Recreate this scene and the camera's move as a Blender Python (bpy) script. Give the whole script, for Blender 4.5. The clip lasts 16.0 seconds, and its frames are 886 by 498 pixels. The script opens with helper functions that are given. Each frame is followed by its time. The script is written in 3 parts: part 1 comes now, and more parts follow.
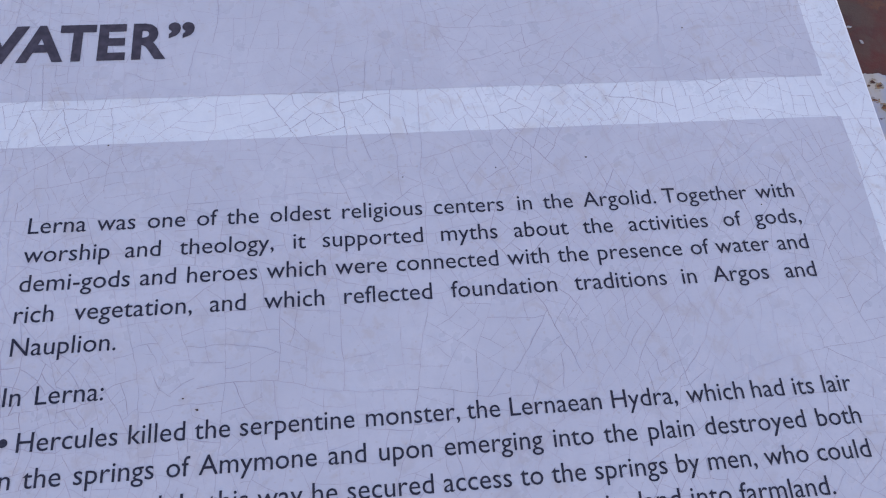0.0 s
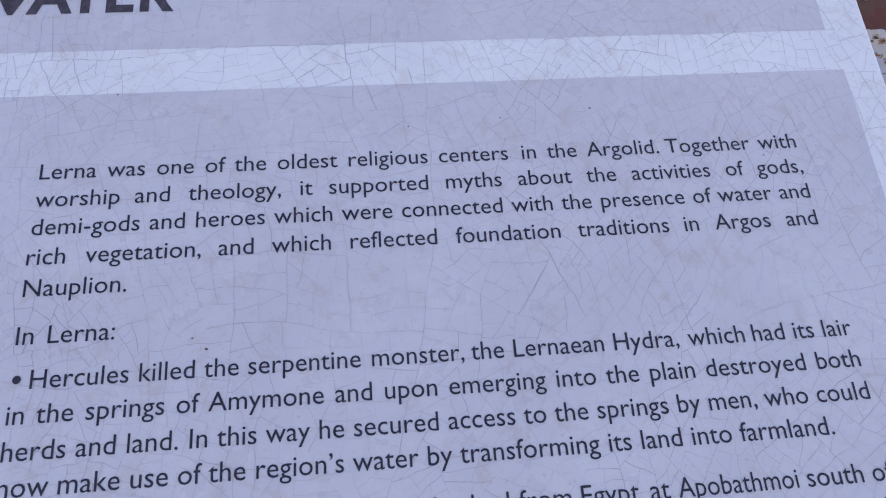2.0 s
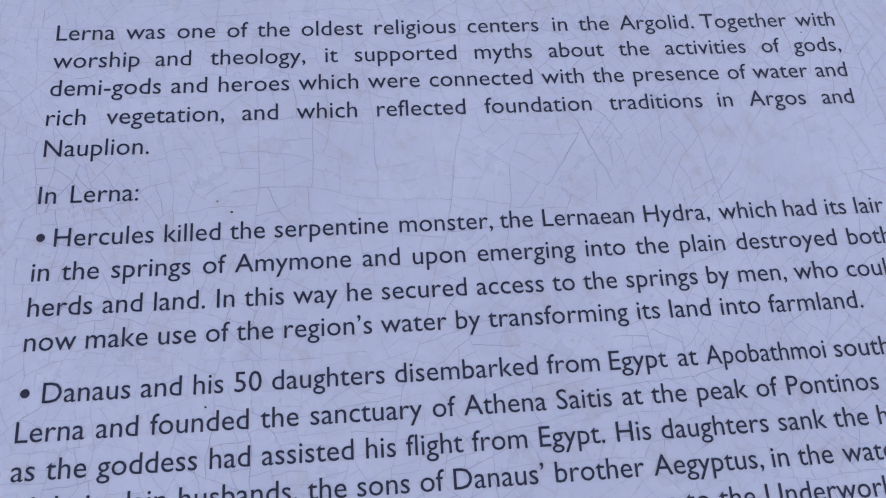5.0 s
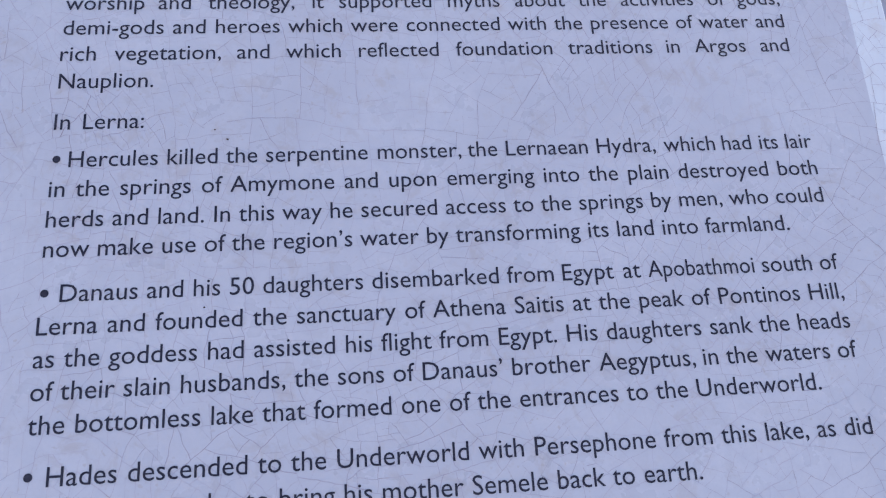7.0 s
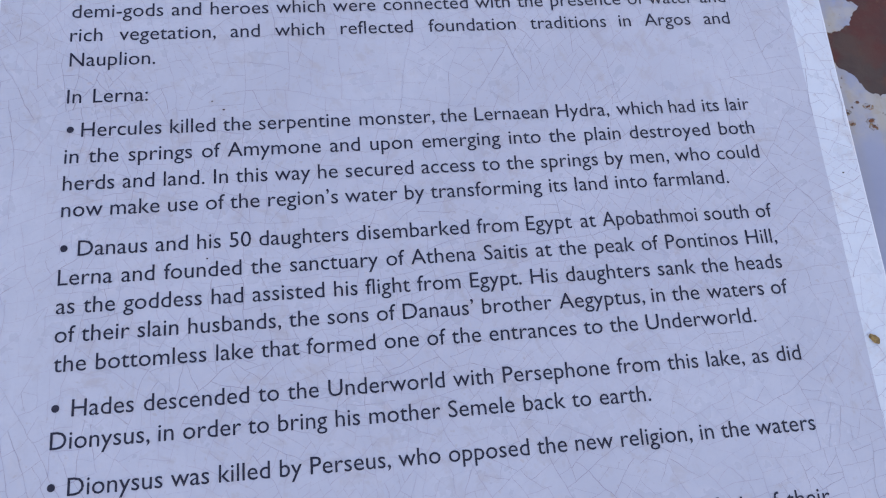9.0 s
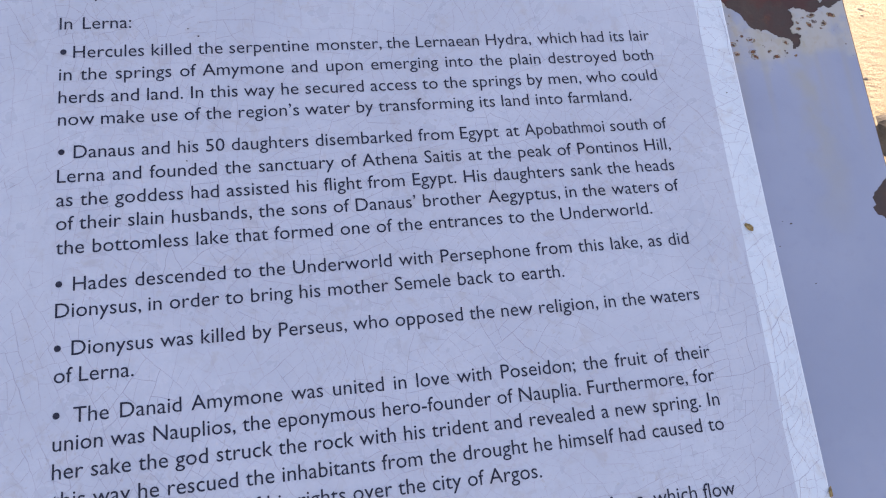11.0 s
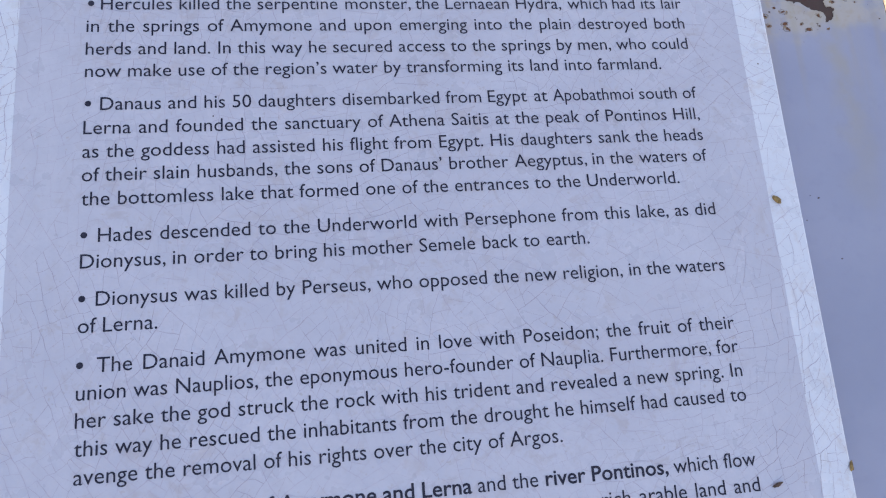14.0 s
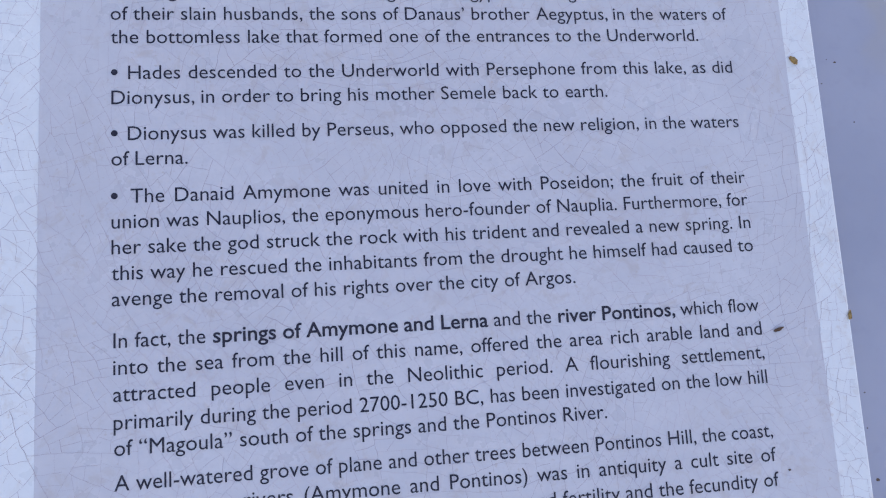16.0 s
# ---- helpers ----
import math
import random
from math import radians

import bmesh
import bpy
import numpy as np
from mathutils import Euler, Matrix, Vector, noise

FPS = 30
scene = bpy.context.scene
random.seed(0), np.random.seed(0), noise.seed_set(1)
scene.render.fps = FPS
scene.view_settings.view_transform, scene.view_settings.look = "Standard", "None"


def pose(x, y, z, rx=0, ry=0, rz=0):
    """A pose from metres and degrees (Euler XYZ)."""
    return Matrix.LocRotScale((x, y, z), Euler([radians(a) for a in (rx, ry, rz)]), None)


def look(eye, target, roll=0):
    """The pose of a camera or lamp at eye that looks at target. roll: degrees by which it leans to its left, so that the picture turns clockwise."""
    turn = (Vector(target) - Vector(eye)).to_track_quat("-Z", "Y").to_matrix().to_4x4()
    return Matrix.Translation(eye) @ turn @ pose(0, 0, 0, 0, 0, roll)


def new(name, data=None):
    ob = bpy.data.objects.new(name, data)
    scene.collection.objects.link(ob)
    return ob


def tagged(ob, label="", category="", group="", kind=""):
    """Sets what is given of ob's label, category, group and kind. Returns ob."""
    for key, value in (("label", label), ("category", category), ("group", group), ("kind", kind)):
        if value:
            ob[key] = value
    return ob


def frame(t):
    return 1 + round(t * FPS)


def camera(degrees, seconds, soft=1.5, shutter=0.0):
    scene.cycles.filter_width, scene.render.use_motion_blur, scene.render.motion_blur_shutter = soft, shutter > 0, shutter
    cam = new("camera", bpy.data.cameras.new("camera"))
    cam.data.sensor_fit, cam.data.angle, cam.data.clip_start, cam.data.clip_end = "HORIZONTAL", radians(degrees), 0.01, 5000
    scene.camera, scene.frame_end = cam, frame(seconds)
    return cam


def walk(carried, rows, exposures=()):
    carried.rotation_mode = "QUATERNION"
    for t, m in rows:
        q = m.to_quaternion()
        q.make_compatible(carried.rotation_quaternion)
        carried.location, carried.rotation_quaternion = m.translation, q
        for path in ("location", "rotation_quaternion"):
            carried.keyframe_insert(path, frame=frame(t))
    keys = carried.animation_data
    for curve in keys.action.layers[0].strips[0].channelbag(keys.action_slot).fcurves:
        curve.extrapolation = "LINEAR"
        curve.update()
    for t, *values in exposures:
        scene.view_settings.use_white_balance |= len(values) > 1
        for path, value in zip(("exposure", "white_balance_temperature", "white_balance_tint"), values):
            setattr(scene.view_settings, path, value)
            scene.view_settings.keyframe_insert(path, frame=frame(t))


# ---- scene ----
# The sign's printed face lies in a plane of its own: x along the lines of text,
# y up the slope, z out of the face. SLOPE carries that plane into the world.
HEIGHT, TILT = 1.10, 35.0
SLOPE = pose(0, 0, HEIGHT, TILT, 0, 0)

cam = camera(64.16, 16.0, soft=1.15)
PATH = [
    (0.0, 0.1302, -0.2046, 1.2630, 56.23, -0.24, -5.85),
    (0.3, 0.1419, -0.2060, 1.2618, 56.40, -0.15, -6.76),
    (0.5, 0.1495, -0.2065, 1.2647, 56.28, -0.44, -7.57),
    (0.8, 0.1547, -0.2075, 1.2634, 56.47, -0.63, -8.64),
    (1.0, 0.1517, -0.2091, 1.2615, 56.56, -0.62, -8.71),
    (1.3, 0.1484, -0.2108, 1.2594, 56.15, -0.44, -7.94),
    (1.5, 0.1430, -0.2132, 1.2575, 56.12, -0.42, -7.38),
    (1.8, 0.1352, -0.2153, 1.2536, 55.78, -0.11, -6.29),
    (2.0, 0.1286, -0.2170, 1.2508, 55.54, -0.15, -5.53),
    (2.3, 0.1193, -0.2178, 1.2468, 54.86, -0.13, -4.32),
    (2.5, 0.1138, -0.2190, 1.2425, 54.58, -0.01, -3.81),
    (2.8, 0.1045, -0.2218, 1.2358, 53.73, 0.13, -3.09),
    (3.0, 0.0968, -0.2221, 1.2317, 53.02, 0.19, -2.31),
    (3.3, 0.0879, -0.2226, 1.2264, 52.27, 0.46, -1.80),
    (3.5, 0.0845, -0.2227, 1.2247, 51.59, 0.36, -1.53),
    (3.8, 0.0897, -0.2247, 1.2252, 51.18, 0.26, -2.32),
    (4.0, 0.0923, -0.2252, 1.2249, 51.10, 0.18, -2.97),
    (4.3, 0.1013, -0.2259, 1.2262, 51.21, -0.07, -3.83),
    (4.5, 0.1066, -0.2276, 1.2256, 51.40, -0.20, -4.41),
    (4.7, 0.1133, -0.2286, 1.2252, 51.51, -0.41, -4.89),
    (6.8, 0.1234, -0.2616, 1.2221, 50.53, -1.86, -5.51),
    (7.0, 0.1214, -0.2693, 1.2248, 50.48, -1.55, -5.28),
    (7.2, 0.1218, -0.2774, 1.2276, 50.48, -1.20, -5.38),
    (7.5, 0.1289, -0.2858, 1.2325, 49.82, -0.82, -5.92),
    (7.7, 0.1305, -0.2908, 1.2328, 50.03, -0.85, -6.11),
    (8.0, 0.1245, -0.2963, 1.2333, 49.82, -1.14, -5.52),
    (8.2, 0.1214, -0.2988, 1.2336, 49.70, -1.16, -5.39),
    (10.3, 0.1295, -0.3394, 1.2363, 49.83, -1.76, -9.16),
    (10.5, 0.1272, -0.3521, 1.2395, 49.54, -2.12, -9.00),
    (10.8, 0.1245, -0.3688, 1.2383, 49.45, -2.38, -9.14),
    (11.0, 0.1248, -0.3734, 1.2372, 48.98, -2.43, -9.12),
    (11.3, 0.1238, -0.3772, 1.2315, 48.44, -2.51, -8.60),
    (11.5, 0.1175, -0.3788, 1.2316, 48.13, -2.94, -7.56),
    (11.8, 0.1143, -0.3812, 1.2326, 48.36, -3.02, -6.83),
    (12.0, 0.1149, -0.3812, 1.2309, 48.26, -3.10, -7.30),
    (12.3, 0.1132, -0.3801, 1.2279, 48.18, -3.18, -7.33),
    (12.5, 0.1102, -0.3790, 1.2300, 47.99, -3.16, -7.42),
    (12.8, 0.1112, -0.3797, 1.2297, 48.06, -2.96, -7.64),
    (13.0, 0.1115, -0.3799, 1.2292, 48.11, -3.18, -7.73),
    (13.3, 0.1140, -0.3799, 1.2291, 48.19, -3.06, -7.66),
    (13.5, 0.1149, -0.3782, 1.2280, 47.98, -3.21, -7.71),
    (13.8, 0.1167, -0.3779, 1.2277, 47.96, -3.12, -7.65),
    (14.0, 0.1151, -0.3784, 1.2264, 47.92, -3.29, -7.80),
    (14.3, 0.1161, -0.3832, 1.2219, 47.82, -3.19, -7.73),
    (14.5, 0.1158, -0.3887, 1.2191, 47.02, -3.32, -7.94),
    (14.8, 0.1153, -0.3991, 1.2147, 46.20, -3.31, -7.96),
    (15.0, 0.1126, -0.4050, 1.2130, 45.53, -3.62, -7.73),
    (15.3, 0.1102, -0.4133, 1.2066, 44.84, -3.74, -7.64),
    (15.5, 0.1070, -0.4153, 1.2052, 43.93, -4.03, -7.27),
    (15.8, 0.1033, -0.4155, 1.2021, 43.27, -4.15, -6.76),
    (16.0, 0.1035, -0.4151, 1.2023, 42.86, -3.89, -6.93),
]
walk(cam, [(t, pose(*row)) for t, *row in PATH], exposures=[
    (0.0, 1.56, 7150, 26), (3.0, 1.62, 7110, 24), (7.0, 1.68, 7080, 23), (11.0, 1.70, 7150, 22), (16.0, 1.68, 7150, 21),
])

# ---- light: low sun behind the sign, blue sky on its face ----
SUN_ELEV, SUN_SIDE = radians(27), radians(30)
world = bpy.data.worlds.new("world")
scene.world = world
world.use_nodes = True
wt = world.node_tree
sky = wt.nodes.new("ShaderNodeTexSky")
sky.sky_type = "NISHITA"
sky.sun_disc = False
sky.sun_elevation = SUN_ELEV
sky.sun_rotation = SUN_SIDE
sky.dust_density = 1.5
wt.links.new(sky.outputs["Color"], wt.nodes["Background"].inputs["Color"])
wt.nodes["Background"].inputs["Strength"].default_value = 0.12

sun_data = bpy.data.lights.new("sun", "SUN")
sun_data.energy = 4.2
sun_data.angle = radians(0.53)
sun_data.color = (1.0, 0.90, 0.74)
sun = new("sun", sun_data)
sun_way = Vector((math.sin(SUN_SIDE) * math.cos(SUN_ELEV), math.cos(SUN_SIDE) * math.cos(SUN_ELEV), math.sin(SUN_ELEV)))
sun.matrix_world = look(Vector((0, 0, 3)) + sun_way * 20, (0, 0, 3))


# ---- materials ----
class Mat:
    """A node material with short ways to add nodes."""

    def __init__(self, name, rough=0.6, metal=0.0, spec=0.5):
        self.m = bpy.data.materials.new(name)
        self.m.use_nodes = True
        self.t = self.m.node_tree
        self.b = self.t.nodes["Principled BSDF"]
        self.b.inputs["Roughness"].default_value = rough
        self.b.inputs["Metallic"].default_value = metal
        self.b.inputs["Specular IOR Level"].default_value = spec
        self.co = self.t.nodes.new("ShaderNodeTexCoord").outputs["Object"]

    def link(self, a, b):
        self.t.links.new(a, b)

    def scaled(self, sx, sy, sz, at=None):
        n = self.t.nodes.new("ShaderNodeMapping")
        n.inputs["Scale"].default_value = (sx, sy, sz)
        self.link(at or self.co, n.inputs["Vector"])
        return n.outputs["Vector"]

    def noise(self, scale, detail=4.0, rough=0.55, at=None, warp=0.0):
        n = self.t.nodes.new("ShaderNodeTexNoise")
        n.inputs["Scale"].default_value = scale
        n.inputs["Detail"].default_value = detail
        n.inputs["Roughness"].default_value = rough
        n.inputs["Distortion"].default_value = warp
        self.link(at or self.co, n.inputs["Vector"])
        return n.outputs["Fac"]

    def ramp(self, value, lo, hi, a=0.0, b=1.0):
        n = self.t.nodes.new("ShaderNodeMapRange")
        n.interpolation_type = "SMOOTHSTEP"
        for key, v in (("From Min", lo), ("From Max", hi), ("To Min", a), ("To Max", b)):
            n.inputs[key].default_value = v
        self.link(value, n.inputs["Value"])
        return n.outputs["Result"]

    def math(self, op, a, b):
        n = self.t.nodes.new("ShaderNodeMath")
        n.operation = op
        for k, v in enumerate((a, b)):
            if isinstance(v, (int, float)):
                n.inputs[k].default_value = v
            else:
                self.link(v, n.inputs[k])
        return n.outputs["Value"]

    def mix(self, fac, a, b):
        n = self.t.nodes.new("ShaderNodeMix")
        n.data_type = "RGBA"
        for key, v in ((0, fac), (6, a), (7, b)):
            if isinstance(v, (int, float)):
                n.inputs[key].default_value = v
            elif isinstance(v, tuple):
                n.inputs[key].default_value = (*v, 1.0)
            else:
                self.link(v, n.inputs[key])
        return n.outputs[2]

    def axis(self, k):
        n = self.t.nodes.new("ShaderNodeSeparateXYZ")
        self.link(self.co, n.inputs[0])
        return n.outputs[k]

    def colour(self, c):
        if isinstance(c, tuple):
            self.b.inputs["Base Color"].default_value = (*c, 1.0)
        else:
            self.link(c, self.b.inputs["Base Color"])
        return self

    def rough(self, v):
        self.link(v, self.b.inputs["Roughness"])
        return self

    def bump(self, height, strength=0.3, dist=0.0005):
        n = self.t.nodes.new("ShaderNodeBump")
        n.inputs["Strength"].default_value = strength
        n.inputs["Distance"].default_value = dist
        self.link(height, n.inputs["Height"])
        self.link(n.outputs["Normal"], self.b.inputs["Normal"])
        return self


def film(name, base, shade, stain):
    """Sun-bleached printed plastic film: mottled at two scales, with faint tan blots."""
    m = Mat(name, 0.32, spec=0.6)
    c = m.mix(m.ramp(m.noise(16, 5, 0.6), 0.3, 0.7), base, shade)
    c = m.mix(m.ramp(m.noise(130, 4, 0.6), 0.4, 0.7, 0, 0.55), c, shade)
    c = m.mix(m.ramp(m.noise(650, 3, 0.6), 0.45, 0.75, 0, 0.5), c, shade)
    blots = m.math("MULTIPLY", m.ramp(m.noise(85, 5, 0.7, warp=0.6), 0.50, 0.68), m.ramp(m.noise(15, 3), 0.36, 0.58))
    c = m.mix(m.math("MULTIPLY", blots, 0.42), c, stain)
    dots = m.math("MULTIPLY", m.ramp(m.noise(380, 2, 0.5), 0.64, 0.72), m.ramp(m.noise(30, 3), 0.38, 0.58))
    c = m.mix(m.math("MULTIPLY", dots, 0.45), c, stain)
    m.colour(c)
    m.rough(m.ramp(m.noise(60, 4), 0.3, 0.7, 0.26, 0.38))
    m.bump(m.noise(700, 3, 0.6), 0.12, 0.0002)
    return m.m


MAT_WHITE = film("bleached_white_film", (0.750, 0.768, 0.795), (0.685, 0.703, 0.738), (0.58, 0.50, 0.46))
MAT_GREY = film("printed_lilac_grey", (0.585, 0.577, 0.627), (0.525, 0.518, 0.572), (0.47, 0.40, 0.385))

ink = Mat("black_ink", 0.5, spec=0.3)
MAT_INK = ink.colour(ink.mix(ink.ramp(ink.noise(900, 3), 0.35, 0.7), (0.020, 0.018, 0.032), (0.040, 0.037, 0.058))).m
title_ink = Mat("faded_title_ink", 0.5, spec=0.3)
MAT_TITLE = title_ink.colour(title_ink.mix(title_ink.ramp(title_ink.noise(300, 4), 0.35, 0.7), (0.045, 0.036, 0.050), (0.075, 0.062, 0.082))).m

crack = Mat("dirt_in_cracks", 0.8, spec=0.2)
cc = crack.mix(crack.ramp(crack.noise(18, 4), 0.38, 0.62), (0.52, 0.465, 0.53), (0.41, 0.355, 0.42))
MAT_CRACK = crack.colour(crack.mix(crack.ramp(crack.noise(140, 3), 0.55, 0.7, 0, 0.5), cc, (0.36, 0.28, 0.29))).m

edge_m = Mat("panel_core", 0.5)
MAT_CORE = edge_m.colour(edge_m.mix(edge_m.ramp(edge_m.noise(150), 0.35, 0.7), (0.82, 0.82, 0.82), (0.68, 0.66, 0.63))).m


def rust_material():
    """Old rust: maroon with grey-brown and orange patches, gritty, quite matt."""
    m = Mat("rusted_steel", 0.85, 0.0, 0.16)
    c = m.mix(m.ramp(m.noise(30, 6, 0.62, warp=0.4), 0.34, 0.64), (0.088, 0.047, 0.043), (0.128, 0.044, 0.036))
    c = m.mix(m.ramp(m.noise(11, 4), 0.45, 0.7, 0, 0.55), c, (0.100, 0.054, 0.044))
    c = m.mix(m.ramp(m.noise(48, 5, 0.65), 0.52, 0.66, 0, 0.5), c, (0.078, 0.062, 0.055))
    c = m.mix(m.ramp(m.noise(70, 5, 0.65), 0.56, 0.74, 0, 0.8), c, (0.20, 0.082, 0.042))
    c = m.mix(m.ramp(m.noise(330, 3), 0.60, 0.8, 0, 0.35), c, (0.17, 0.11, 0.09))
    # a greyer, scoured patch where the paint came off last
    scoured = m.ramp(m.math("ADD", m.axis(1), m.ramp(m.noise(40, 5, 0.6), 0.3, 0.7, -0.022, 0.022)), 0.0, -0.026)
    c = m.mix(m.math("MULTIPLY", scoured, 0.75), c, (0.078, 0.062, 0.056))
    worn = m.math("MULTIPLY", m.ramp(m.axis(0), 0.385, 0.362), m.ramp(m.noise(55, 5, 0.6), 0.42, 0.62))
    c = m.mix(m.math("MULTIPLY", worn, 0.7), c, (0.105, 0.075, 0.060))
    m.colour(c)
    m.bump(m.noise(260, 6, 0.7), 0.45, 0.0008)
    return m.m


def paint_material():
    """Blue-grey enamel on steel, spotted and streaked with rust close to where it has peeled."""
    m = Mat("blue_grey_enamel", 0.38, spec=0.5)
    y = m.axis(1)
    c = m.mix(m.ramp(m.noise(11, 4), 0.3, 0.7), (0.300, 0.316, 0.405), (0.345, 0.357, 0.445))
    c = m.mix(m.ramp(m.noise(160, 4), 0.5, 0.8, 0, 0.3), c, (0.28, 0.29, 0.38))
    near = m.ramp(m.math("ADD", y, m.ramp(m.noise(34, 3), 0.3, 0.7, -0.014, 0.014)), -0.060, -0.034)
    cream = m.math("MULTIPLY", near, m.ramp(m.noise(32, 5, 0.6), 0.40, 0.58))
    c = m.mix(m.math("MULTIPLY", cream, 0.75), c, (0.49, 0.435, 0.355))
    # tan wash that has run down from the bare patch
    off = m.math("ABSOLUTE", m.math("ADD", m.math("SUBTRACT", m.axis(0), 0.3925), m.ramp(m.noise(26, 4), 0.3, 0.7, -0.005, 0.005)), 0.0)
    wash = m.math("MULTIPLY", m.ramp(off, 0.012, 0.001), m.math("MULTIPLY", m.ramp(y, -0.19, -0.06), m.ramp(m.noise(60, 4), 0.25, 0.6)))
    c = m.mix(m.math("MULTIPLY", wash, 0.55), c, (0.39, 0.34, 0.24))
    runs = m.math("MULTIPLY", m.ramp(m.noise(1.0, 3, 0.5, at=m.scaled(75, 2.5, 1)), 0.50, 0.68), m.ramp(y, -0.13, -0.045))
    c = m.mix(m.math("MULTIPLY", runs, 0.38), c, (0.40, 0.33, 0.21))
    pits = m.noise(170, 3, 0.5, warp=0.35)
    fine = m.noise(270, 3, 0.5)
    c = m.mix(m.math("MULTIPLY", m.math("MULTIPLY", m.ramp(pits, 0.54, 0.66), near), 0.3), c, (0.40, 0.29, 0.17))
    c = m.mix(m.math("MULTIPLY", m.ramp(fine, 0.66, 0.71), near), c, (0.10, 0.055, 0.04))
    m.colour(c)
    m.bump(m.noise(90, 4), 0.15, 0.0005)
    return m.m


MAT_RUST, MAT_PAINT = rust_material(), paint_material()


def stain_material():
    """Thin orange-brown rust bleeding into the paint, patchy and half clear."""
    m = Mat("rust_bleed", 0.6, spec=0.3)
    m.colour(m.mix(m.ramp(m.noise(260, 4), 0.35, 0.65), (0.40, 0.21, 0.085), (0.46, 0.33, 0.18)))
    m.link(m.ramp(m.noise(420, 4, 0.6), 0.36, 0.66, 0.1, 0.75), m.b.inputs["Alpha"])
    return m.m


def scab_material():
    m = Mat("dark_rust_scab", 0.85, spec=0.15)
    m.colour(m.mix(m.ramp(m.noise(520, 4), 0.38, 0.62), (0.20, 0.085, 0.045), (0.075, 0.042, 0.034)))
    m.bump(m.noise(900, 4), 0.5, 0.0004)
    return m.m


MAT_BLEED, MAT_SCAB = stain_material(), scab_material()


def ground_material():
    m = Mat("dry_sandy_earth", 0.95, spec=0.1)
    c = m.mix(m.ramp(m.noise(0.9, 6, 0.6), 0.35, 0.65), (0.50, 0.395, 0.26), (0.42, 0.33, 0.21))
    c = m.mix(m.ramp(m.noise(9, 6, 0.65), 0.52, 0.74, 0, 0.5), c, (0.36, 0.28, 0.15))
    c = m.mix(m.ramp(m.noise(60, 4, 0.6), 0.55, 0.7, 0, 0.8), c, (0.54, 0.43, 0.28))
    m.colour(c)
    m.bump(m.noise(22, 8, 0.7), 0.8, 0.04)
    return m.m


def simple(name, a, b, scale, rough=0.8, bump=0.3, dist=0.003):
    m = Mat(name, rough, spec=0.3)
    m.colour(m.mix(m.ramp(m.noise(scale, 6, 0.6), 0.35, 0.65), a, b))
    m.bump(m.noise(scale * 4, 5), bump, dist)
    return m.m


MAT_GROUND = ground_material()
# kept dark all over, the shade of the ground put into its colour
MAT_SHADE_STONE = simple("shade_dark_stone", (0.07, 0.055, 0.04), (0.14, 0.11, 0.08), 9, 0.9, 0.7, 0.01)
MAT_PEBBLE = simple("pale_pebble", (0.34, 0.28, 0.21), (0.24, 0.19, 0.14), 30, 0.9, 0.5, 0.003)
MAT_GRASS = simple("green_grass", (0.10, 0.12, 0.028), (0.20, 0.19, 0.055), 3, 0.7, 0.0)
MAT_STRAW = simple("dry_straw", (0.40, 0.31, 0.15), (0.28, 0.20, 0.09), 6, 0.8, 0.0)
MAT_SPECK = simple("brown_dirt", (0.07, 0.045, 0.036), (0.14, 0.095, 0.07), 600, 0.9, 0.2, 0.0002)
MAT_SEED = simple("tan_husk", (0.36, 0.24, 0.09), (0.16, 0.10, 0.04), 900, 0.6, 0.3, 0.0002)
MAT_CHIP = simple("pale_paint_chip", (0.41, 0.395, 0.39), (0.31, 0.29, 0.29), 260, 0.6, 0.2, 0.0003)


# ---- mesh helpers ----
def part(name, bm, material, parent, label="", m=None):
    """Links a bmesh as one mesh object under a thing or a part."""
    me = bpy.data.meshes.new(name)
    bm.to_mesh(me)
    bm.free()
    me.materials.append(material)
    ob = new(name, me)
    ob.parent = parent
    if m is not None:
        ob.matrix_basis = m
    return tagged(ob, label)


def thing(name, bm, material, label, category, group="", kind="", m=None):
    ob = part(name, bm, material, None, "", m)
    return tagged(ob, label, category, group, kind)


def box(x0, x1, y0, y1, z0, z1, bevel=0.0, segs=2):
    bm = bmesh.new()
    bmesh.ops.create_cube(bm, size=1)
    for v in bm.verts:
        v.co = Vector(((x0, x1)[v.co.x > 0], (y0, y1)[v.co.y > 0], (z0, z1)[v.co.z > 0]))
    if bevel:
        bmesh.ops.bevel(bm, geom=bm.edges[:], offset=bevel, segments=segs, affect="EDGES", profile=0.6)
    return bm


def ragged(points, rng, depth=4, rough=0.16, closed=True):
    """A torn outline: midpoints pushed to the side again and again, from a few corner points."""
    pts = [Vector(p) for p in points]
    for level in range(depth):
        out = []
        last = len(pts) if closed else len(pts) - 1
        for k in range(last):
            a, b = pts[k], pts[(k + 1) % len(pts)]
            d = b - a
            out.append(a)
            if d.length > 0.0006:
                side = Vector((-d.y, d.x))
                out.append((a + b) / 2 + side * rng.uniform(-rough, rough))
        if not closed:
            out.append(pts[-1])
        pts = out
    return pts


